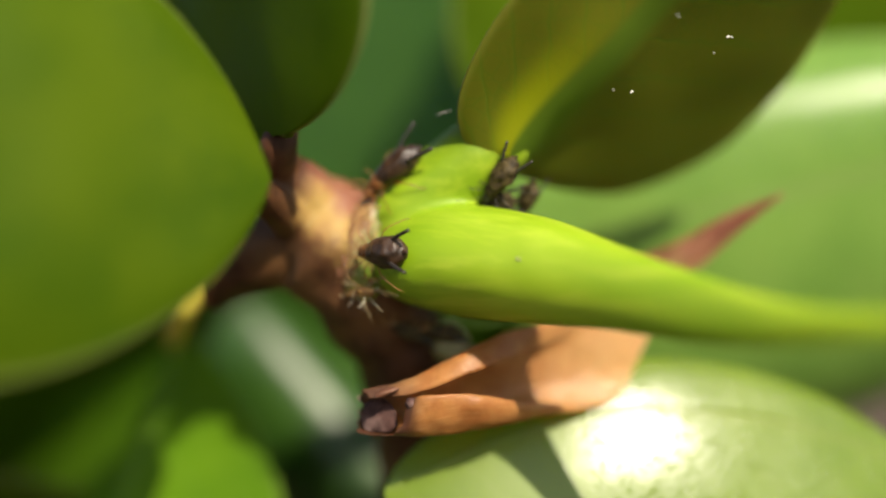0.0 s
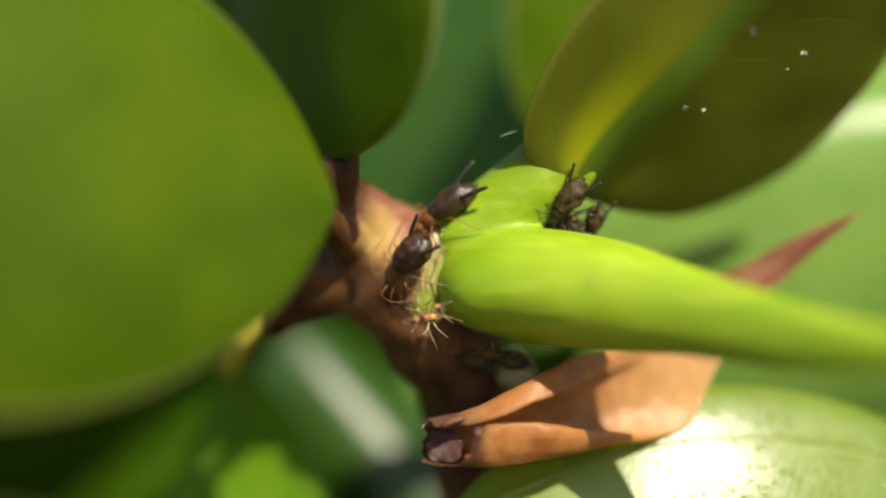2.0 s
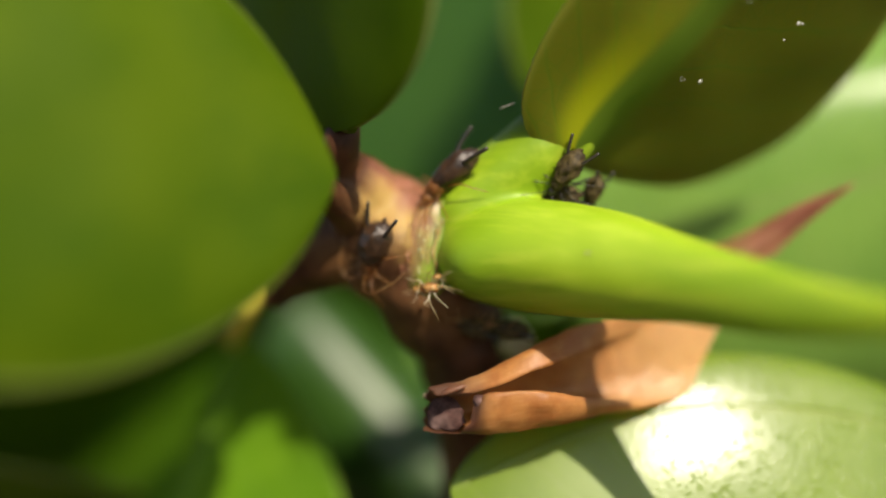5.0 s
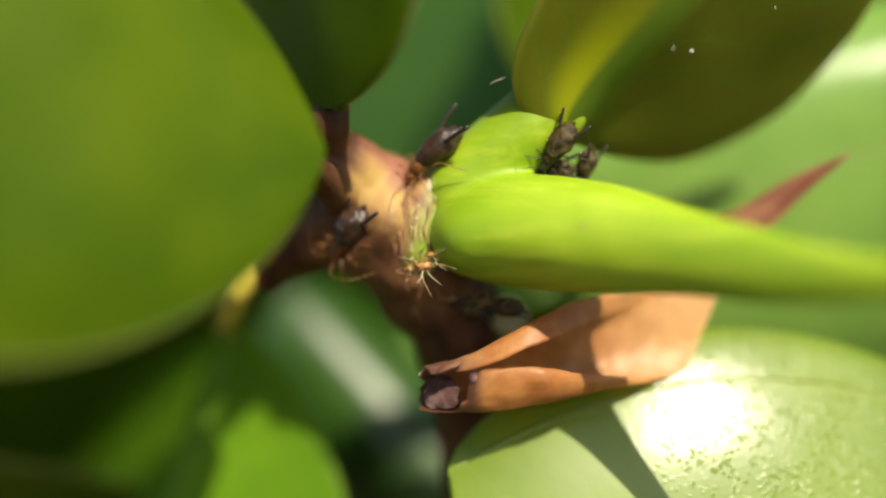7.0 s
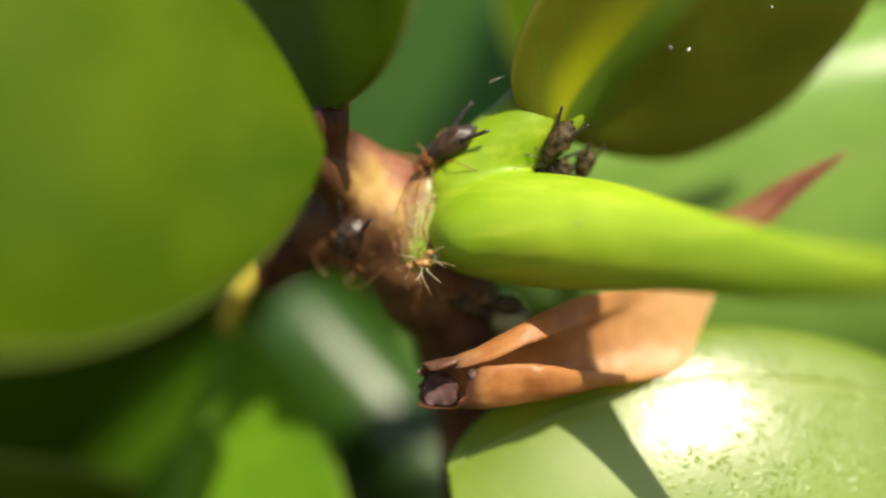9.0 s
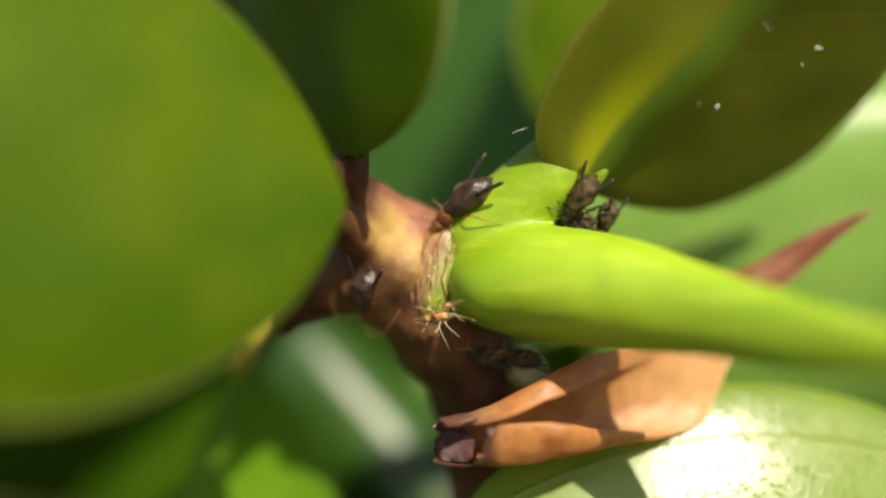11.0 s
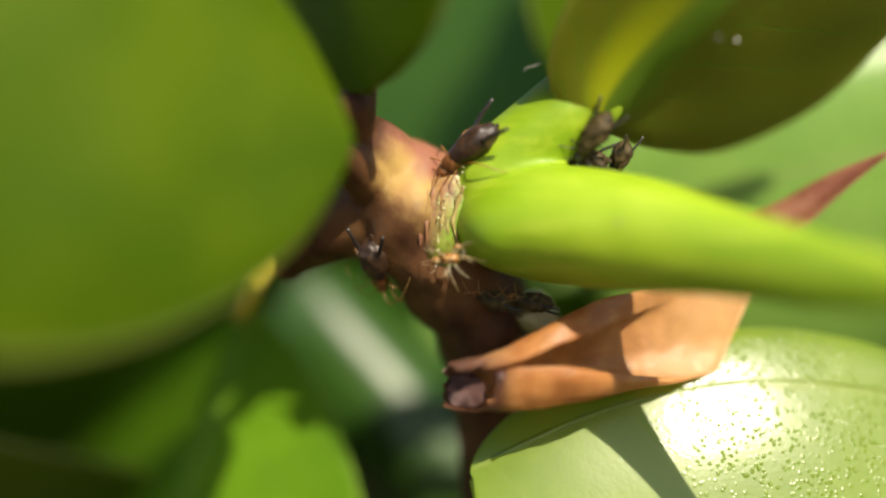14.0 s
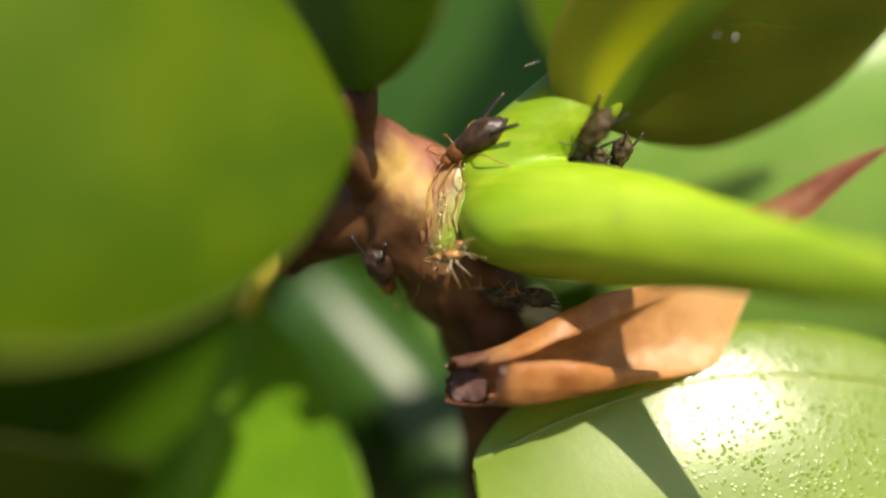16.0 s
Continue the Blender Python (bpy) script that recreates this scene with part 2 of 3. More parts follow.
WHITE = bark_material("white_flake", (0.62, 0.60, 0.52), (0.75, 0.73, 0.66), (0.8, 0.8, 0.75), 0.5, 2.0)
SOIL = bark_material("soil", (0.05, 0.035, 0.022), (0.09, 0.065, 0.04), (0.13, 0.10, 0.07), 0.9, 0.12)


# ---- builders ----
def put(p):
    """A place in metres from one of the plan."""
    return Vector((p[0] * MM, p[1] * MM, EYE + p[2] * MM))


def part(name, bm, material, parent=None, label="", smooth=True, fuse=0.0, rounds=14):
    """Links a bmesh as one mesh object under a thing or a part. fuse: grows bodies that overlap together, in steps of so many millimetres."""
    me = bpy.data.meshes.new(name)
    bm.to_mesh(me)
    bm.free()
    me.materials.append(material)
    if smooth:
        me.shade_smooth()
    ob = new(name, me)
    if fuse:
        skin = ob.modifiers.new("skin", "REMESH")
        skin.mode, skin.voxel_size, skin.use_smooth_shade = "VOXEL", fuse * MM, True
        soft = ob.modifiers.new("soft", "SMOOTH")
        soft.factor, soft.iterations = 0.5, rounds
    if parent:
        ob.parent = parent
        up = parent
        m = Matrix()
        while up:
            m = up.matrix_basis @ m
            up = up.parent
        ob.matrix_parent_inverse = m.inverted()
    return tagged(ob, label)


def spline(points, n):
    """n + 1 places on a smooth line through the points (rows of any length)."""
    p = [np.array(q, float) for q in points]
    p = [2 * p[0] - p[1], *p, 2 * p[-1] - p[-2]]
    out = []
    for i in range(n + 1):
        u = i / n * (len(p) - 3)
        k = min(int(u), len(p) - 4)
        u -= k
        a, b, c, d = p[k:k + 4]
        out.append(0.5 * (2 * b + (c - a) * u + (2 * a - 5 * b + 4 * c - d) * u * u + (3 * b - a - 3 * c + d) * u ** 3))
    return out


def tube(points, n=24, sides=14, rough=0.0, flat=1.0, seed=0, bm=None, local=False, keel=0.0):
    """A closed round body along rows (x, y, z, radius and, if it varies, flatness), in millimetres; rough wobbles its skin, keel draws out its front."""
    bm = bm or bmesh.new()
    uv = bm.loops.layers.uv.get("blade") or bm.loops.layers.uv.new("blade")
    line = spline(points, n)
    rings = []
    ref = None
    for i, q in enumerate(line):
        a, b = line[max(i - 1, 0)][:3], line[min(i + 1, n)][:3]
        t = Vector(b - a).normalized()
        if ref is None:
            ref = Vector((0, 0, 1)) if abs(t.z) < 0.8 else Vector((1, 0, 0))
        ref = (ref - t * ref.dot(t)).normalized()
        other = t.cross(ref)
        ring = []
        for j in range(sides):
            f = 2 * math.pi * j / sides
            d = ref * math.cos(f) + other * math.sin(f) * (q[4] if len(q) > 4 else flat)
            r = q[3] * (1 + rough * noise.noise(Vector(q[:3]) * 0.9 + d * 1.3 + Vector((seed, 0, 0))))
            r *= 1 + keel * max(0.0, 1 - 1.7 * i / n) * max(0.0, d.dot(Vector((0, -0.99, -0.12)))) ** 5
            p = Vector(q[:3]) + d * r
            ring.append(bm.verts.new(p * MM if local else put(p)))
        rings.append(ring)
    for i in range(n):
        for j in range(sides):
            f = bm.faces.new((rings[i][j], rings[i][(j + 1) % sides], rings[i + 1][(j + 1) % sides], rings[i + 1][j]))
            for l, (a, b) in zip(f.loops, ((i, j), (i, j + 1), (i + 1, j + 1), (i + 1, j))):
                l[uv].uv = (a / n, b / sides)
    bm.faces.new(rings[0][::-1]), bm.faces.new(rings[-1])
    return bm


def blade(length, width, b0=0.6, b1=0.6, fold=(0.0, 0.0), cup=0.0, arch=0.0, cord=0.0, thick=0.35, wave=0.15, seed=0, nu=44, nv=20, sway=0.0, halves=(1.0, 1.0), cords=(1.0, 1.0), rib=0.0, keel=0.55, roll=0.0):
    """A leaf blade in its own space, in metres: base at 0, tip along +x, upper face +z. b0, b1: how pointed base and tip are;
    fold: rise of each half per width; cup: round rise; arch: the spine's bow; cord: how far the base lobes reach back; roll: how far the margins bend down;
    rib, keel: how far the midrib stands out below, and its half width."""
    bm = bmesh.new()
    uv = bm.loops.layers.uv.new("blade")
    top_s = b0 / (b0 + b1)
    peak = top_s ** b0 * (1 - top_s) ** b1

    def at(s, v):
        s = min(max(s, 0.0), 1.0)
        w = width / 2 * (max(s, 1e-4) ** b0 * max(1 - s, 1e-4) ** b1) / peak
        y = v * w * halves[v > 0]
        x = s * length - cord * cords[v > 0] * abs(v) ** 1.5 * (1 - s) ** 3
        z = (fold[0] if v < 0 else fold[1]) * (math.sqrt(y * y + 0.04) - 0.2) + cup * y * y / width
        z += arch * 4 * s * (1 - s) + wave * noise.noise(Vector((x * 0.35, y * 0.35, seed * 3.7)))
        z -= roll * abs(v) ** 4 * 2 * w / width
        z -= rib * (1.1 - s) * math.exp(-(y / keel) ** 2)
        return Vector((x, y + sway * 4 * s * (1 - s), z))

    grid = [[], []]
    for i in range(nu + 1):
        s = 0.5 - 0.5 * math.cos(math.pi * i / nu)
        for face in (0, 1):
            row = []
            for j in range(nv + 1):
                v = math.sin(math.pi / 2 * (2 * j / nv - 1))
                p = at(s, v)
                du, dv = at(min(s + 0.01, 0.999), v) - at(max(s - 0.01, 0.001), v), at(s, min(v + 0.02, 1)) - at(s, max(v - 0.02, -1))
                nrm = du.cross(dv).normalized() if du.cross(dv).length > 1e-9 else Vector((0, 0, 1))
                rim = thick / 2 * (1 - 0.75 * abs(v) ** 6)
                row.append(bm.verts.new((p + nrm * rim * (1 if face else -1)) * MM))
            grid[face].append(row)
    def quad(vs, cs):
        f = bm.faces.new(vs)
        for l, c in zip(f.loops, cs):
            l[uv].uv = c
    for i in range(nu):
        a0, a1 = (0.5 - 0.5 * math.cos(math.pi * k / nu) for k in (i, i + 1))
        for j in range(nv):
            c0, c1 = (0.5 + 0.5 * math.sin(math.pi / 2 * (2 * k / nv - 1)) for k in (j, j + 1))
            t = grid[1]
            quad((t[i][j], t[i + 1][j], t[i + 1][j + 1], t[i][j + 1]), ((a0, c0), (a1, c0), (a1, c1), (a0, c1)))
            t = grid[0]
            quad((t[i][j + 1], t[i + 1][j + 1], t[i + 1][j], t[i][j]), ((a0, c1), (a1, c1), (a1, c0), (a0, c0)))
        for j, c, flip in ((0, 0.0, False), (nv, 1.0, True)):
            q = [grid[0][i][j], grid[0][i + 1][j], grid[1][i + 1][j], grid[1][i][j]]
            cs = [(a0, c), (a1, c), (a1, c), (a0, c)]
            quad(q[::-1] if flip else q, cs[::-1] if flip else cs)
    for i, flip in ((0, True), (nu, False)):
        for j in range(nv):
            q = [grid[0][i][j], grid[0][i][j + 1], grid[1][i][j + 1], grid[1][i][j]]
            quad(q[::-1] if flip else q, [(i / nu, 0.5)] * 4)
    return bm


def leaf_pose(base, tip, face):
    """The pose that lays a blade from base to tip with its upper face towards face."""
    x = (Vector(tip) - Vector(base)).normalized()
    z = Vector(face)
    z = (z - x * z.dot(x)).normalized()
    y = z.cross(x)
    m = Matrix((x, y, z)).transposed().to_4x4()
    return Matrix.Translation(put(base)) @ m


def leaf(base, tip, face, width, material, parent, label, midrib=0.0, rib_side=-1, **shape):
    """A leaf of the shrub; midrib: the radius of its raised rib, on the upper (1) or lower (-1) side."""
    length = (Vector(tip) - Vector(base)).length
    bm = blade(length, width, **shape)
    me = bpy.data.meshes.new("leaf")
    bm.to_mesh(me)
    bm.free()
    me.materials.append(material)
    me.shade_smooth()
    ob = new("leaf", me)
    ob.parent = parent
    ob.matrix_parent_inverse = parent.matrix_basis.inverted()
    ob.matrix_basis = leaf_pose(base, tip, face)
    tagged(ob, label)
    if midrib:
        arch, sway, keel = shape.get("arch", 0.0), shape.get("sway", 0.0), shape.get("rib", 0.0)
        pts = [(s * length, sway * 4 * s * (1 - s), arch * 4 * s * (1 - s) - keel * (1.1 - s) + rib_side * (0.2 - 0.72 * midrib * (1.05 - s)), midrib * (1.05 - s)) for s in (0.03, 0.12, 0.22, 0.32, 0.42, 0.52, 0.62, 0.72, 0.82, 0.95)]
        rib = bpy.data.meshes.new("midrib")
        b = tube(pts, 24, 10, local=True)
        b.to_mesh(rib)
        b.free()
        rib.materials.append(material)
        rib.shade_smooth()
        r = new("midrib", rib)
        r.parent = ob
    return ob


# ---- ground ----
def ground():
    bm = bmesh.new()
    n = 40
    size = [-400, -60, -8, -2, -1, -0.6] + [-0.4 + 0.8 * i / n for i in range(n + 1)] + [0.6, 1, 2, 8, 60, 400]
    vs = [[bm.verts.new((x, y, 0.012 * noise.noise(Vector((x * 9, y * 9, 0))) if abs(x) < 1 and abs(y) < 1 else 0)) for y in size] for x in size]
    for i in range(len(size) - 1):
        for j in range(len(size) - 1):
            bm.faces.new((vs[i][j], vs[i + 1][j], vs[i + 1][j + 1], vs[i][j + 1]))
    ob = part("ground", bm, SOIL)
    tagged(ob, "dark brown bare soil under the shrub", "ground", kind="structure")


ground()

# ---- the shrub ----
shrub = new("shrub")
shrub.matrix_basis = Matrix.Translation((0.006, 0.052, 0.0))
tagged(shrub, "glossy green shrub twig with aphids round its node", "shrub")

bark = tube([(-5.09, 36.50, 0.89)+(1.5,), (-4.04, 36.60, 0.41)+(2.05,), (-2.81, 37.00, -1.15)+(2.0,), (-1.49, 38.00, -3.59)+(1.75,), (-0.81, 39.50, -7.49)+(1.6,), (-0.31, 42.00, -15.73)+(1.7,)], 50, 28, 0.14)
tube([(-4.36, 36.80, 0.21)+(1.5,), (-6.14, 37.00, -0.18)+(1.35,), (-7.63, 37.60, -0.97)+(1.0,), (-8.35, 38.00, -1.69)+(0.78,)], 24, 18, 0.1, bm=bark)
tube([(-4.03, 36.50, 0.79, 1.5), (-4.75, 35.60, 1.90, 1.1), (-5.41, 34.80, 2.59, 0.8), (-5.26, 34.10, 3.17, 0.66), (-5.07, 34.00, 3.83, 0.5), (-4.91, 33.70, 4.24, 0.3)], 28, 16, 0.06, bm=bark)
tube([(-4.70, 36.00, 0.90, 1.0), (-5.55, 34.00, 1.55, 0.55), (-5.85, 32.40, 1.80, 0.35), (-5.95, 31.80, 1.85, 0.25)], 16, 14, 0.05, bm=bark)
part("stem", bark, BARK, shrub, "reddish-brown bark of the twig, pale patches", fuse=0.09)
part("stem", tube([(-0.40, 41.60, -14.48)+(1.66,), (2.0, 44.5, -40.0, 1.9), (3.0, 47.0, -60.0, 2.0), (5.5, 51.0, -140.0, 2.6), (6.0, 52.0, -262.0, 3.4)], 40, 20, 0.12), BARK, shrub)
part("petiole", tube([(-7.81, 37.70, -0.82, 0.5), (-8.72, 37.50, -1.53, 0.54), (-9.23, 37.80, -2.26, 0.5), (-9.83, 39.40, -3.02, 0.42), (-10.66, 42.20, -3.68, 0.3)], 24, 16, 0.05), YELLOW, shrub, "yellowish leaf stalk")

stalk = tube([(-1.49, 36.20, -0.40)+(0.8, 1.0), (-1.01, 35.40, -0.36)+(1.45, 1.0), (0.47, 34.50, -0.35)+(1.80, 0.95), (2.89, 32.90, -0.66)+(1.68, 0.9), (5.16, 30.90, -1.18)+(1.24, 0.7), (7.12, 28.90, -1.70)+(0.98, 0.45), (8.85, 27.20, -1.92)+(0.66, 0.45), (10.60, 25.60, -1.83)+(0.43, 0.55), (12.88, 24.00, -1.51)+(0.3, 0.55)], 60, 36, 0.015, keel=0.75)
tube([(-1.99, 36.20, 0.55, 0.9), (-1.32, 35.70, 1.06, 1.25), (0.04, 35.40, 2.15, 1.3), (1.34, 35.10, 3.17, 1.3), (1.90, 34.90, 3.50, 1.1), (2.40, 34.98, 4.05, 0.85), (2.95, 35.10, 4.70, 0.45)], 60, 24, 0.03, bm=stalk)
part("leaf_stalk", stalk, STALK, shrub, "thick yellow-green forked leaf stalk, tapering", fuse=0.09, rounds=45)
part("collar", tube([(-1.72, 36.20, 1.93)+(0.4,), (-2.23, 35.70, 1.19)+(0.74,), (-2.59, 35.50, 0.21)+(0.9,), (-2.67, 35.55, -0.83)+(0.9,), (-2.51, 36.00, -1.60)+(0.6,)], 40, 24, 0.16), COLLAR, shrub, "pale green collar of the leaf stalk")
rim = spline([(-1.80, 35.40, 1.66), (-2.42, 34.75, 1.03), (-2.77, 34.45, 0.20), (-2.84, 34.50, -0.71), (-2.67, 35.10, -1.47)], 16)
for k, shift in enumerate((0.0, 0.22, 0.50, 0.70, 1.02, 1.25, 1.68)):
    line = []
    for i, (x, y, z) in enumerate(rim):
        w = Vector((0, i * 0.45, k * 5.3))
        fat = 0.06 * (1.0, 0.7, 1.1, 0.8, 1.2, 1.0, 1.4)[k] * max(0.15, 1 - abs(i / 8 - 1) ** 3 + 0.9 * noise.noise(w * 1.7))
        line.append((x - shift * (0.8 + 0.1 * z * z) + 0.5 + 0.09 * noise.noise(w), y + 0.20 + 0.07 * shift + 0.08 * noise.noise(w + Vector((9, 0, 0))), z, fat))
    part("ridge", tube(line, 70, 8, 0.9, seed=shift * 9), RIDGE if k < 4 else RIDGE_PINK, shrub, "pale wavy ridge of a leaf scar" if k < 4 else "pinkish wavy ridge of a leaf scar")
# solid pale speck added in place of a droplet's glint
part("speck", tube([(2.14, 31.60, -0.30, 0.015), (2.22, 31.55, -0.29, 0.035), (2.30, 31.48, -0.31, 0.015)], 8, 8, 0.4), PALE, shrub, "tiny pale speck for a glint on the leaf stalk")
part("bud", tube([(-0.47, 37.20, -3.12)+(0.25,), (0.12, 36.80, -3.21)+(0.62,), (0.60, 36.90, -3.41)+(0.5,), (0.94, 37.20, -3.56)+(0.15,)], 18, 14, 0.5, seed=4), PALE, shrub, "pale downy bud under the leaf stalk")
leaf((-5.14, 31.00, 2.01), (-17.47, 20.20, 2.81), (-0.60, -0.87, 0.096), 14.26, YOUNG, shrub, "large bright yellow-green leaf, smooth and blunt", b0=0.672, b1=0.6, cup=-0.395, arch=0.6, thick=0.45, halves=(1.044, 0.796))
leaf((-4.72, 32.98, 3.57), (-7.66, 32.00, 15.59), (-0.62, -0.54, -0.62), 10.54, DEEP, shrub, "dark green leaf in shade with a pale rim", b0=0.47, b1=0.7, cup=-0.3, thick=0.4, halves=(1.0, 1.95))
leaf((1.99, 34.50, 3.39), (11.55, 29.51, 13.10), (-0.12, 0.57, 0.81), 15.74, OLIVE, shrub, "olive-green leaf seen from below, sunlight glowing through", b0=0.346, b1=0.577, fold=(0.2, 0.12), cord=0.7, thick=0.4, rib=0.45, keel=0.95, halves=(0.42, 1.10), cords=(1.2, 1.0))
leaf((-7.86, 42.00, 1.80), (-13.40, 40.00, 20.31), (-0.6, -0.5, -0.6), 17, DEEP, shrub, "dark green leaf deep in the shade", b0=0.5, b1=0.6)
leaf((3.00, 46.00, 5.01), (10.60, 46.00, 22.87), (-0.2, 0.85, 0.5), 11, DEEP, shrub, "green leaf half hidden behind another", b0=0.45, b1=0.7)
leaf((-10.10, 42.60, -3.46), (-15.26, 39.40, -18.57), (-0.35, -0.85, 0.10), 20.2, MID, shrub, "dark green leaf, partly in shade, partly sunlit", b0=0.85, b1=0.6, fold=(-0.87, -0.3), halves=(1.75, 0.72))
leaf((-9.62, 50.00, -2.60), (0.60, 48.10, -14.60), (0.26, -0.87, 0.41), 10.5, SHEEN, shrub, "deep green leaf with a soft sheen", b0=0.5, b1=0.6, cup=-2.2, arch=0.9, wave=0.05)
leaf((-1.90, 35.30, -8.05), (18.11, 38.30, -8.70), (0.012, -0.87, 0.485), 12.51, GLOSSY, shrub, "glossy light green leaf, sun glinting on it", b0=0.43, b1=0.6, cup=-0.28, wave=0.04, arch=1.4, sway=2.47, rib=0.05, midrib=0.13, rib_side=1, halves=(1.39, 0.309))
leaf((1.73, 43.00, -0.43), (27.60, 43.40, 5.60), (0.12, -0.98, -0.08), 14.2, BROAD, shrub, "broad mid-green leaf behind the twig", b0=0.5, b1=0.6, cup=-0.25, roll=2.1, wave=0.08, halves=(1.6, 0.82))
leaf((-2.78, 56.00, -4.70), (-1.93, 57.00, 40.38), (-0.74, -0.67, 0.0), 38, SHADED, shrub, "green leaf in the shade behind the twig", b0=0.5, b1=0.6, halves=(0.5, 1.0))
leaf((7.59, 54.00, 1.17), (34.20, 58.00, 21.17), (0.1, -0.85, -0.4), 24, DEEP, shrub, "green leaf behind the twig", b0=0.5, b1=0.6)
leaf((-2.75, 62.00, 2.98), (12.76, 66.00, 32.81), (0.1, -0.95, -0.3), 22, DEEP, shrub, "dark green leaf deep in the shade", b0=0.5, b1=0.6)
leaf((-5.53, 54.00, -9.67), (-6.45, 50.00, -22.69), (0.1, -0.8, 0.5), 12, MID, shrub, "green leaf below the node", b0=0.5, b1=0.6)
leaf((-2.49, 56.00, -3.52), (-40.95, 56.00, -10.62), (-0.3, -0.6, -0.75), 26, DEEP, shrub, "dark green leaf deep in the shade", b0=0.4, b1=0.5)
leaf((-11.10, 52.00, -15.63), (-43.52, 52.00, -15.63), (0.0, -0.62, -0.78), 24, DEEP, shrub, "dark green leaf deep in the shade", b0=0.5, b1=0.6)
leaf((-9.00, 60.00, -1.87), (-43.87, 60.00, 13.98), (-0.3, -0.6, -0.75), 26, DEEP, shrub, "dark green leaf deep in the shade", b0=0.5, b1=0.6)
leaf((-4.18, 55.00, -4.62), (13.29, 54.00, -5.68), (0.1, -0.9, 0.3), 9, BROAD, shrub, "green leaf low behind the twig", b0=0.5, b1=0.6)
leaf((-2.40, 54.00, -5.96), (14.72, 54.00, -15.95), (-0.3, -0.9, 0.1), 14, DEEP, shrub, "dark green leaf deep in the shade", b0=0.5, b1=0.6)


def ball(centre, radii, bumps=0.0, seed=0, n=14, sides=20, rings=0.0):
    """An egg-shaped body, in millimetres of its own space."""
    bm = bmesh.new()
    bmesh.ops.create_uvsphere(bm, u_segments=sides, v_segments=n, radius=1.0)
    for v in bm.verts:
        d = v.co.normalized()
        r = 1 + bumps * noise.noise(d * 2.5 + Vector((seed, 0, 0)))
        taper = 1 - 0.18 * d.x
        r *= 1 + rings * math.sin(11 * d.x)
        v.co = (Vector(centre) + Vector((d.x * radii[0], d.y * radii[1] * taper, d.z * radii[2] * taper)) * r) * MM
    return bm


# ---- the dry leaf, curled like a scroll ----
def dry_leaf():
    thing = new("dry_leaf")
    thing.matrix_basis = Matrix.Translation(put((2.11, 34.50, -5.54)))
    tagged(thing, "dry curled brown leaf caught under a stalk", "dry leaf")
    # nine rails run along it, from the upper lip over crest, back and bottom to the lower lip, which rolls in
    n, m = 72, 56
    rails = [spline(r, n) for r in [
        [(-2.32, 33.29, -4.66), (-0.74, 33.19, -4.44), (1.10, 33.60, -3.82), (2.22, 34.71, -3.54), (4.16, 36.44, -3.02), (7.44, 37.45, -2.27)],
        [(-2.55, 33.49, -4.41), (-0.96, 33.70, -4.04), (1.01, 34.21, -3.09), (2.73, 35.42, -2.57), (4.95, 36.64, -2.30), (7.60, 37.45, -2.08)],
        [(-2.63, 34.10, -4.81), (-0.90, 34.71, -4.61), (1.15, 35.52, -4.11), (2.98, 36.24, -3.52), (5.06, 36.74, -3.09), (7.32, 37.35, -2.65)],
        [(-2.68, 34.31, -5.33), (-0.85, 35.02, -5.31), (1.21, 35.83, -5.13), (3.09, 36.24, -4.77), (4.94, 36.54, -4.38), (6.73, 37.05, -3.90)],
        [(-2.69, 33.90, -5.74), (-0.76, 34.21, -5.81), (1.22, 35.02, -5.64), (3.13, 35.63, -5.44), (4.79, 36.13, -5.23), (6.19, 36.64, -4.86)],
        [(-2.05, 33.49, -5.83), (-0.60, 33.39, -5.86), (1.18, 33.90, -5.67), (3.06, 34.81, -5.48), (4.77, 35.83, -5.34), (5.97, 36.54, -5.12)],
        [(-1.47, 33.09, -5.64), (-0.56, 32.89, -5.28), (1.16, 33.29, -5.12), (3.01, 34.41, -5.20), (4.72, 35.73, -5.27), (5.91, 36.54, -5.14)],
        [(-1.05, 33.09, -4.81), (-0.56, 32.89, -4.54), (1.16, 33.29, -4.58), (2.92, 34.41, -4.96), (4.68, 35.73, -5.21), (5.89, 36.54, -5.14)],
        [(-1.00, 33.39, -4.95), (-0.56, 33.29, -4.70), (1.18, 33.70, -4.74), (2.94, 34.61, -5.04), (4.70, 35.83, -5.25), (5.89, 36.64, -5.17)],
    ]]
    rows = []
    for i in range(n + 1):
        row = []
        for j, q in enumerate(spline([r[i] for r in rails], m)):
            p = Vector(q[:3])
            w = noise.noise(p * 0.8) * 0.10 + noise.noise(p * 2.3) * 0.05
            fray = (0.5 * noise.noise(Vector((j * 0.33, 3, 1))) + 0.25 * noise.noise(Vector((j * 0.9, 7, 2)))) * max(0.0, 1 - i / 7)
            row.append(put(p + Vector((fray * 0.45, w, w * 0.5))))
        rows.append(row)
    for name, j0, j1, label in (("blade", 0, 36, ""), ("curled_edge", 36, m, "rolled orange-brown edge")):
        bm = bmesh.new()
        uv = bm.loops.layers.uv.new("blade")
        vs = [[bm.verts.new(p) for p in row[j0:j1 + 1]] for row in rows]
        for i in range(n):
            for j in range(j1 - j0):
                f = bm.faces.new((vs[i][j], vs[i + 1][j], vs[i + 1][j + 1], vs[i][j + 1]))
                for l, (x, y) in zip(f.loops, ((i, j), (i + 1, j), (i + 1, j + 1), (i, j + 1))):
                    l[uv].uv = (x / n, y / m)
        bmesh.ops.solidify(bm, geom=list(bm.faces), thickness=0.09 * MM)
        part(name, bm, DRY, thing, label)

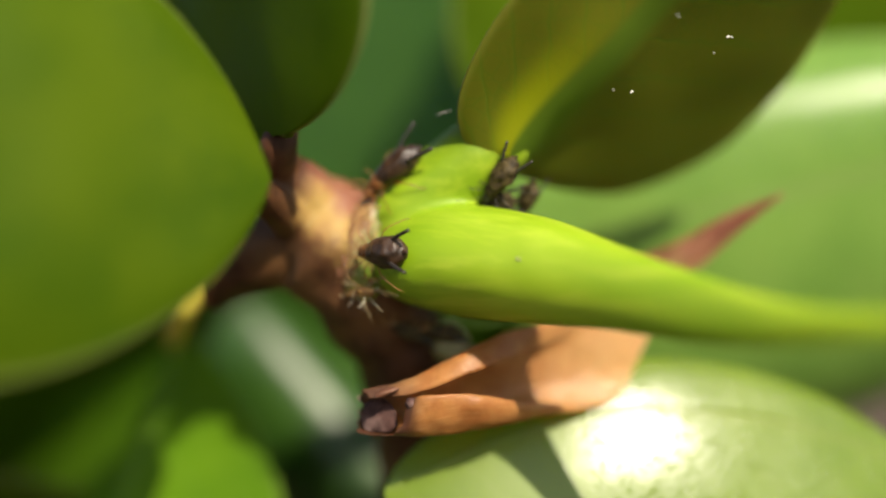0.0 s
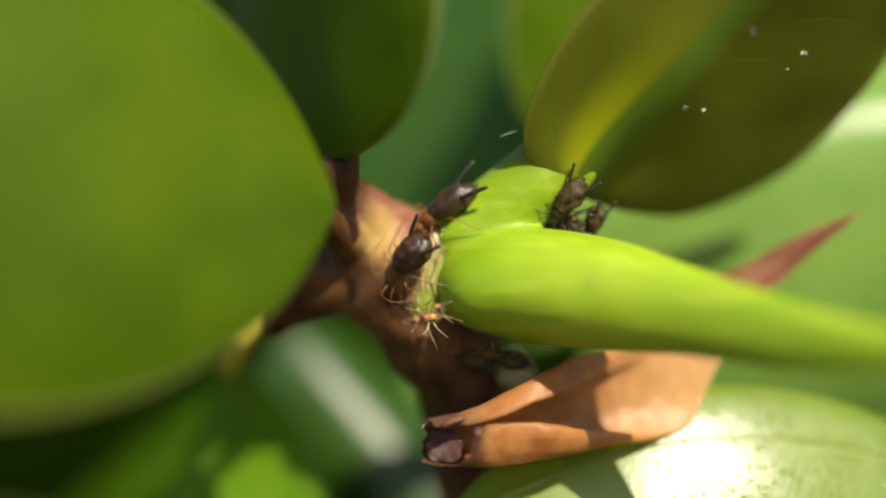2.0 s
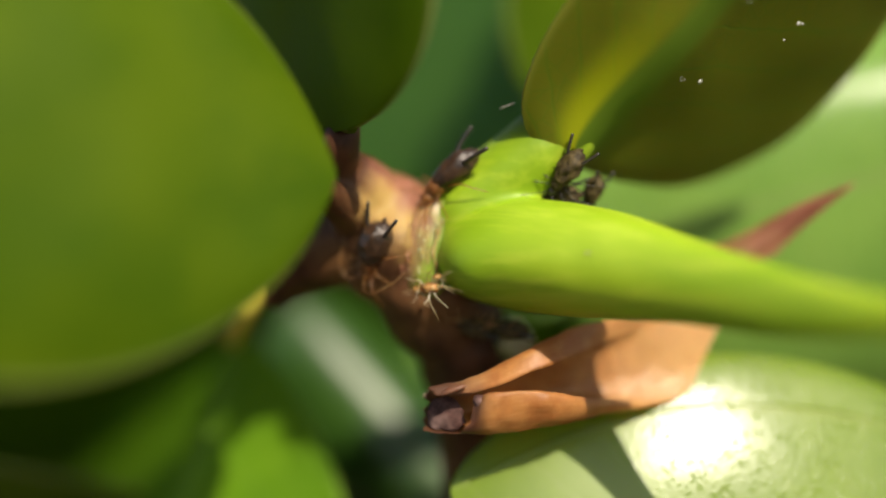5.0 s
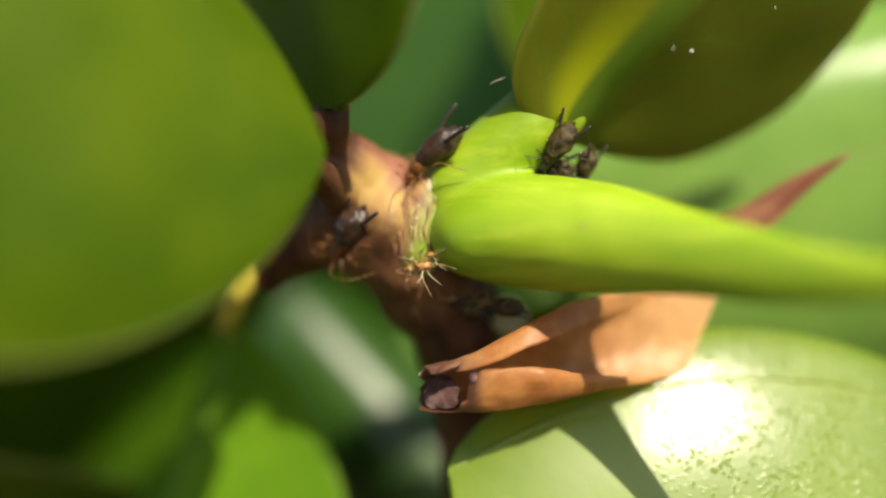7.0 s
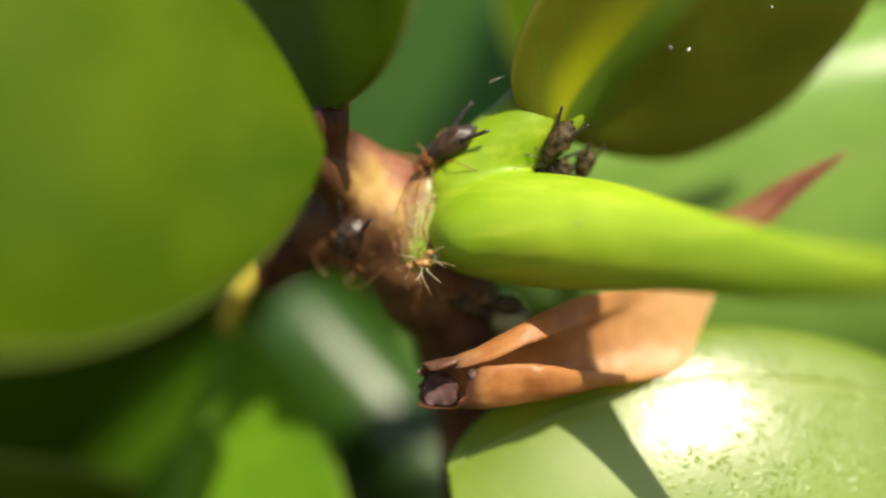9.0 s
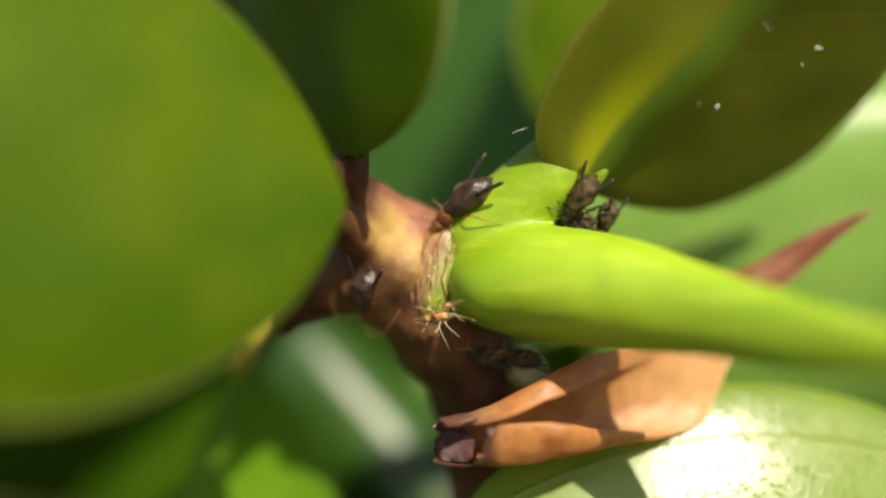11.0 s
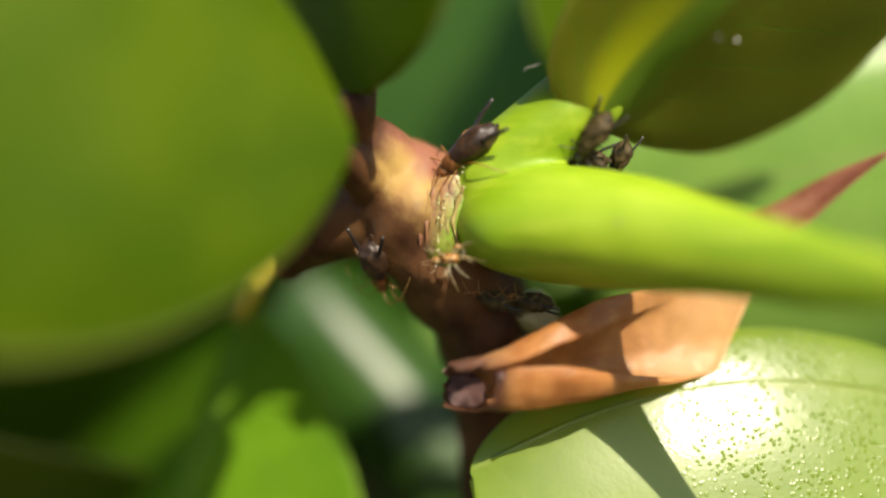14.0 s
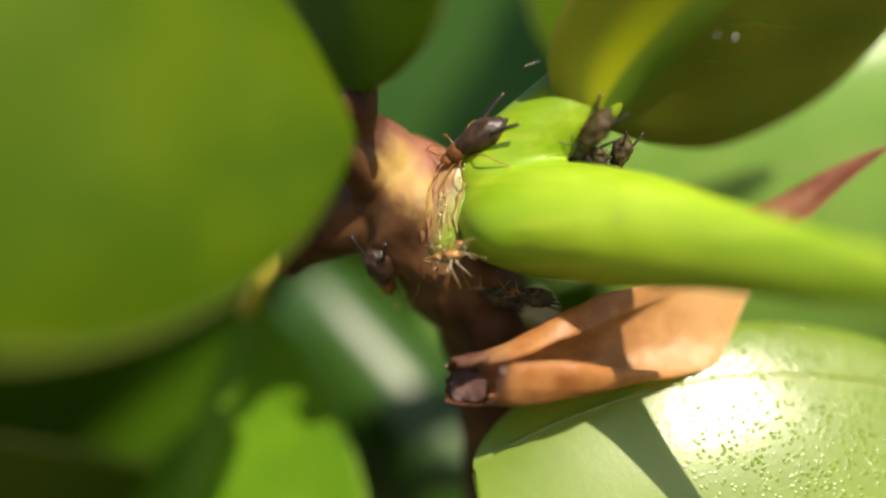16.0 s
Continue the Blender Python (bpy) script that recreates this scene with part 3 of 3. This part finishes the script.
    # the torn, rotten end and the flap over it
    for name, centre, radii, turn, mat, label in (
            ("torn_end", (-2.00, 33.80, -5.31), (0.60, 0.10, 0.52), (0, 20, -10), ROT, "torn, rotten purple-brown end"),
            ("flap", (-1.75, 33.09, -4.44), (0.40, 0.16, 0.10), (0, -20, 0), DRY, "small orange flap"),
            ("flap", (-0.97, 33.09, -4.77), (0.20, 0.18, 0.17), (0, -30, 0), ROT, "")):
        ob = part(name, ball((0, 0, 0), radii, 0.22, centre[0], 16, 24), mat, thing, label)
        ob.matrix_basis = Matrix.Translation(put(centre)) @ pose(0, 0, 0, *turn)


dry_leaf()


def bud_scale():
    line = spline([(1.46, 36.40, -0.56)+(0.5, 0), (4.64, 37.20, -1.16)+(0.8, 0), (6.87, 37.60, -1.17)+(0.85, 0), (8.56, 37.60, -0.28)+(0.62, 0), (10.20, 37.40, 0.91)+(0.36, 0), (11.81, 37.00, 1.92)+(0.03, 0)], 30)
    bm = bmesh.new()
    rows = []
    for i, q in enumerate(line):
        t = Vector(line[min(i + 1, 30)][:3] - line[max(i - 1, 0)][:3]).normalized()
        side = t.cross(Vector((0.1, -1, 0.2))).normalized()
        row = []
        for j in range(9):
            v = j / 4 - 1
            row.append(bm.verts.new(put(Vector(q[:3]) + side * v * q[3] + Vector((0, 0.45 * v * v * q[3], 0)))))
        rows.append(row)
    for i in range(30):
        for j in range(8):
            bm.faces.new((rows[i][j], rows[i + 1][j], rows[i + 1][j + 1], rows[i][j + 1]))
    bmesh.ops.solidify(bm, geom=list(bm.faces), thickness=0.16 * MM)
    part("bud_scale", bm, SCALE, shrub, "pointed red-brown bud scale")


bud_scale()


# ---- aphids ----
def stance(centre, ahead, up, size):
    """The pose of an aphid whose abdomen is at centre."""
    x = Vector(ahead).normalized()
    z = Vector(up)
    z = (z - x * z.dot(x)).normalized()
    turn = Matrix((x, z.cross(x), z)).transposed()
    return Matrix.Translation(put(Vector(centre) - turn @ Vector((-0.30, 0, 0.42)) * size)) @ turn.to_4x4()


def aphid(label, centre, ahead, up, size=1.0, shell=SHELL, limb=AMBER, seed=1, group="aphids on the twig", spread=1.0, feelers="back", slim=1.0):
    """An aphid with its abdomen at centre, its head towards ahead and its back towards up."""
    rnd = random.Random(seed)
    thing = new("aphid")
    thing.matrix_basis = stance(centre, ahead, up, size)
    tagged(thing, label, "aphid", group)

    def limb_part(name, pts, material, r0, r1, sides=7):
        n = len(pts) - 1
        rows = [(a * size, b * size, c * size, (r0 + (r1 - r0) * i / n) * size) for i, (a, b, c) in enumerate(pts)]
        own(name, tube(rows, 5 * n, sides, local=True), material)

    def own(name, bm, material):
        me = bpy.data.meshes.new(name)
        bm.to_mesh(me)
        bm.free()
        me.materials.append(material)
        me.shade_smooth()
        ob = new(name, me)
        ob.parent = thing
        return ob

    s = size
    slim = slim if shell is SHELL else 0.92
    own("abdomen", ball((-0.30 * s, 0, 0.42 * s), (0.60 / slim ** 0.5 * s, 0.39 * slim * s, 0.38 * slim * s), 0.10 if shell is SHELL else 0.22, seed, 30, 36, 0.022), shell)
    own("thorax", ball((0.28 * s, 0, 0.36 * s), (0.27 * s, 0.22 * s, 0.21 * s), 0.10, seed + 3), limb if shell is SHELL else shell)
    own("head", ball((0.56 * s, 0, 0.30 * s), (0.15 * s, 0.16 * s, 0.14 * s), 0.08, seed + 5), limb)
    for k in (-1, 1):
        limb_part("cornicle", [(-0.58, 0.24 * k, 0.58), (-0.84, 0.36 * k, 0.65), (-1.22, 0.50 * k, 0.70)], BLACK, 0.055, 0.045)
        w = rnd.uniform(-0.1, 0.1)
        if feelers == "out":
            limb_part("antenna", [(0.66, 0.10 * k, 0.36), (0.90, 0.34 * k, 0.50 + w), (1.18, 0.62 * k, 0.46 + w), (1.46, 0.80 * k, 0.28)], limb, 0.014, 0.006, 5)
        else:
            limb_part("antenna", [(0.66, 0.10 * k, 0.36), (0.86, 0.30 * k, 0.52 + w), (0.72, 0.66 * k, 0.56 + w), (0.30, 0.95 * k, 0.50 + w), (-0.05, 1.1 * k, 0.42)], limb, 0.014, 0.006, 5)
        for i, (a, reach) in enumerate(((0.42, 0.55), (0.26, 0.15), (0.06, -0.55))):
            w = rnd.uniform(-0.12, 0.12)
            out = 0.62 * spread + w
            limb_part("leg", [(a, 0.16 * k, 0.26), (a + reach * 0.5, (0.2 + out * 0.5) * k, 0.42), (a + reach * 1.0, (0.2 + out * 0.9) * k, 0.16), (a + reach * 1.25, (0.22 + out) * k, -0.01)], limb, 0.018, 0.008, 6)
    limb_part("cauda", [(-0.80, 0, 0.42), (-0.95, 0, 0.45), (-1.04, 0, 0.47)], shell, 0.10, 0.03, 8)
    return thing


WALKER, FEEDER = 1.3, 1.42
aphid_walker = aphid("dark brown aphid with black tubes, walking over the node", (-1.79, 33.20, -0.07), (-0.85, 0.35, 0.0), (-0.25, -0.95, 0.1), WALKER, seed=3, slim=1.0)
aphid_feeder = aphid("dark brown aphid feeding, amber head down", (-1.40, 34.90, 2.60), (-0.75, 0.1, -0.62), (-0.30, -0.82, 0.45), FEEDER, seed=7, feelers="out", slim=0.8)
aphid("grey-brown aphid in the leaf axil, head down", (1.90, 33.90, 2.33), (-0.62, 0.15, -0.8), (-0.1, -1.0, 0.15), 1.02, SHELL_GREY, BLACK, 11, spread=1.7, feelers="out")
aphid("grey-brown aphid half hidden in the leaf axil", (1.77, 34.80, 1.52), (-1.0, 0.1, 0.0), (0.0, -0.9, 0.4), 0.95, SHELL_GREY, BLACK, 12)
aphid("grey aphid at the outer side of the leaf axil", (2.78, 35.10, 1.68), (-0.3, 0.3, -0.9), (0.7, -0.7, 0.1), 0.85, SHELL_GREY, BLACK, 13)
aphid("dark aphid hanging under the leaf stalk", (-1.02, 35.60, -2.76), (-1.0, 0.1, 0.2), (0.1, -0.3, -1.0), 0.9, SHELL_GREY, AMBER, 14)
aphid("dark aphid hanging under the leaf stalk", (0.11, 35.20, -2.77), (-1.0, 0.1, 0.1), (0.1, -0.3, -1.0), 0.85, SHELL_GREY, AMBER, 15)


def husk(foot, size, seed, label):
    """The shed, crumpled skin of an aphid: a split husk and stiff bent legs."""
    rnd = random.Random(seed)
    thing = new("shed_skin")
    thing.matrix_basis = Matrix.Translation(put(foot))
    tagged(thing, label, "shed skin", "shed skins at the node")
    def own(name, bm):
        me = bpy.data.meshes.new(name)
        bm.to_mesh(me)
        bm.free()
        me.materials.append(AMBER_HUSK if name == "husk" else HUSK)
        me.shade_smooth()
        new(name, me).parent = thing
    own("husk", ball((0, 0, 0), (0.30 * size, 0.2 * size, 0.17 * size), 0.6, seed))
    for i in range(11):
        a = rnd.uniform(0, 6.28)
        d = Vector((math.cos(a), -0.5 * rnd.random(), math.sin(a)))
        e = Vector((rnd.uniform(-1, 1), rnd.uniform(-0.6, 0), rnd.uniform(-1, 1)))
        pts = [Vector((0, 0, 0)), d * 0.4, d * 0.6 + e * 0.25, d * 0.75 + e * 0.45]
        own("leg", tube([(*(p * size), r * size) for p, r in zip(pts, (0.028, 0.026, 0.020, 0.010))], 9, 6, local=True))


husk((-2.44, 34.00, -1.35), 0.9, 1, "pale yellow shed aphid skin with stiff legs")
husk((-2.91, 34.40, -1.44), 0.6, 2, "pale crumpled shed aphid skin")
husk((-2.23, 34.00, -1.02), 0.45, 5, "small pale shed aphid skin")


def flake(place, size, turn):
    """A white flake stuck to the leaf's underside."""
    bm = ball((0, 0, 0), (0.052 * size, 0.022 * size, 0.022 * size), 0.5, turn, 8, 10)
    ob = part("flake", bm, WHITE)
    ob.matrix_basis = Matrix.Translation(put(place)) @ pose(0, 0, 0, 0, turn, 20)
    tagged(ob, "tiny white flake on the leaf's underside", "flake", "flakes on the leaf")


flake((8.80, 33.02, 6.55), 1.3, -40)
flake((8.94, 33.12, 6.56), 1.0, 20)
flake((5.80, 32.88, 4.83), 1.4, -45)
flake((5.17, 32.40, 4.83), 0.8, 10)
flake((8.42, 33.25, 6.10), 0.7, 60)
flake((6.93, 31.50, 6.88), 0.7, 10)


def web_thread():
    bm = tube([(-0.22, 34.30, 4.26)+(0.006,), (-0.07, 34.20, 4.34)+(0.014,), (0.07, 34.10, 4.36)+(0.02,), (0.20, 34.00, 4.40)+(0.024,), (0.27, 33.90, 4.41)+(0.006,)], 24, 6, 0.9, seed=8)
    tagged(part("web_thread", bm, WHITE), "frayed white thread at the leaf's edge", "thread")


web_thread()
# crumbs of dried sap along the scar
rnd = random.Random(4)
for i in range(14):
    u = i / 13
    p = Vector((-2.0 - 0.85 * math.sin(u * 2.4) + rnd.uniform(-0.2, 0.45), 34.5 + rnd.uniform(-0.12, 0.05), 1.4 - 2.9 * u + rnd.uniform(-0.1, 0.1)))
    crumb = ball((0, 0, 0), (rnd.uniform(0.02, 0.05), 0.02, rnd.uniform(0.03, 0.07)), 0.6, i, 6, 8)
    ob = part("sap_crumb", crumb, PALE, shrub)
    ob.matrix_basis = Matrix.Translation(put(p))


def motions():
    """The walker turns over the node and creeps round the twig; the feeder shifts and lifts its abdomen."""
    rows = [
        (0.0, (-1.79, 33.20, -0.09), (-0.74, 0.60, 0.02), (-0.62, -0.70, 0.1)),
        (0.5, (-1.92, 33.20, 0.10), (-0.70, 0.62, -0.05), (-0.55, -0.78, 0.1)),
        (1.0, (-2.02, 33.40, 0.30), (-0.75, 0.55, -0.22), (-0.45, -0.85, 0.15)),
        (1.5, (-2.31, 33.40, 0.19), (-0.72, 0.55, -0.20), (-0.45, -0.85, 0.15)),
        (1.8, (-2.85, 33.75, 0.28), (-0.68, 0.45, -0.40), (-0.40, -0.88, 0.15)),
        (2.1, (-3.09, 34.00, 0.68), (-0.58, 0.35, -0.66), (-0.45, -0.86, 0.10)),
        (2.5, (-3.34, 34.10, 0.62), (-0.50, 0.25, -0.80), (-0.62, -0.75, 0.10)),
        (3.0, (-3.58, 34.30, 0.31), (-0.48, 0.20, -0.84), (-0.75, -0.62, 0.10)),
        (3.6, (-4.07, 34.40, -0.09), (-0.42, 0.22, -0.88), (-0.65, -0.74, 0.05)),
        (4.0, (-4.12, 34.45, -0.20), (-0.42, 0.25, -0.86), (-0.62, -0.77, 0.0)),
        (4.5, (-4.20, 34.50, -0.08), (-0.42, 0.25, -0.86), (-0.58, -0.80, 0.0)),
        (5.2, (-4.26, 34.60, 0.05), (-0.42, 0.25, -0.86), (-0.55, -0.82, 0.0)),
        (7.5, (-4.85, 35.00, -0.10), (-0.60, 0.35, -0.70), (-0.45, -0.88, 0.0)),
        (8.2, (-4.70, 35.05, -0.20), (-0.52, 0.40, -0.75), (-0.45, -0.88, 0.0)),
        (9.0, (-4.80, 35.10, -0.50), (-0.34, 0.42, -0.84), (-0.45, -0.88, -0.1)),
        (9.7, (-4.88, 35.20, -0.55), (-0.25, 0.45, -0.85), (-0.45, -0.86, -0.2)),
        (11.8, (-4.84, 35.35, -0.72), (-0.10, 0.45, -0.88), (-0.45, -0.86, -0.2)),
        (13.0, (-4.84, 35.50, -1.25), (0.00, 0.48, -0.87), (-0.45, -0.84, -0.25)),
        (14.5, (-4.88, 35.65, -1.46), (0.05, 0.50, -0.85), (-0.48, -0.82, -0.3)),
        (16.0, (-4.80, 35.80, -1.72), (0.10, 0.52, -0.84), (-0.50, -0.78, -0.4)),
    ]
    walk(aphid_walker, [(t, stance(c, a, u, WALKER)) for t, c, a, u in rows])
    rows = [
        (0.0, (-1.50, 34.60, 2.67), (-0.80, 0.10, -0.60), (-0.35, -0.75, 0.50)),
        (0.3, (-1.65, 34.60, 2.56), (-0.78, 0.10, -0.62), (-0.35, -0.75, 0.50)),
        (0.6, (-1.95, 34.60, 2.20), (-0.35, 0.40, -0.85), (-0.60, -0.60, 0.40)),
        (0.9, (-1.62, 34.60, 2.34), (-0.82, 0.10, -0.52), (-0.40, -0.70, 0.55)),
        (1.5, (-1.81, 34.60, 2.18), (-0.86, 0.10, -0.48), (-0.40, -0.70, 0.55)),
        (2.5, (-1.80, 34.60, 2.30), (-0.84, 0.10, -0.52), (-0.40, -0.65, 0.60)),
        (3.5, (-1.65, 34.60, 2.34), (-0.82, 0.10, -0.55), (-0.35, -0.75, 0.50)),
        (4.5, (-1.66, 34.60, 2.37), (-0.84, 0.10, -0.53), (-0.35, -0.75, 0.50)),
        (5.2, (-1.70, 34.60, 2.38), (-0.78, 0.10, -0.62), (-0.45, -0.60, 0.60)),
        (7.3, (-1.96, 34.60, 2.32), (-0.80, 0.25, -0.55), (-0.45, -0.65, 0.58)),
        (8.0, (-1.86, 34.50, 2.12), (-0.72, 0.50, -0.48), (-0.40, -0.80, 0.45)),
        (8.4, (-1.80, 34.55, 2.28), (-0.80, 0.30, -0.50), (-0.40, -0.75, 0.50)),
        (9.0, (-1.52, 34.60, 2.40), (-0.87, 0.08, -0.47), (-0.30, -0.78, 0.52)),
        (9.7, (-1.60, 34.60, 2.40), (-0.80, 0.15, -0.58), (-0.35, -0.75, 0.50)),
        (11.8, (-1.70, 34.60, 2.22), (-0.80, 0.15, -0.56), (-0.35, -0.75, 0.50)),
        (12.5, (-1.77, 34.60, 2.18), (-0.77, 0.20, -0.60), (-0.35, -0.75, 0.50)),
        (13.3, (-1.74, 34.60, 2.10), (-0.76, 0.22, -0.62), (-0.45, -0.65, 0.55)),
        (14.0, (-1.78, 34.60, 2.06), (-0.80, 0.22, -0.54), (-0.40, -0.72, 0.50)),
        (14.8, (-1.72, 34.60, 2.20), (-0.80, 0.12, -0.56), (-0.35, -0.75, 0.50)),
        (16.0, (-1.60, 34.60, 2.22), (-0.86, 0.12, -0.46), (-0.35, -0.75, 0.50)),
    ]
    walk(aphid_feeder, [(t, stance(c, a, u, FEEDER)) for t, c, a, u in rows])

    def swing(size, foot, rx, ry, rz):
        p = Vector(foot) * size * MM
        return Matrix.Translation(p) @ pose(0, 0, 0, rx, ry, rz) @ Matrix.Translation(-p)

    # legs step while the walker is under way, in two sets of three
    legs = [o for o in aphid_walker.children if o.name.startswith("leg")]
    for i, leg in enumerate(legs):
        rows, t = [], 0.0
        while t < 16.01:
            pace = 9.0 if t < 4.1 else 5.0 if 7.9 < t < 9.6 or t > 11.8 else 1.0
            rows.append((t, swing(WALKER, (0.25, 0.0, 0.25), 0, 0, pace * math.sin(t * (7.0 if t < 4.1 else 3.0) + (i % 2) * math.pi))))
            t += 0.2
        walk(leg, rows)
    for thing, size, reach in ((aphid_walker, WALKER, 9.0), (aphid_feeder, FEEDER, 12.0)):
        for i, feeler in enumerate(o for o in thing.children if o.name.startswith("antenna")):
            rows = [(0.4 * n, swing(size, (0.66, 0.0, 0.36), reach * math.sin(1.3 * n + i * 2.0), reach * 0.6 * math.sin(0.8 * n + i), reach * math.sin(0.9 * n + 1.7 * i))) for n in range(41)]
            walk(feeler, rows)


motions()
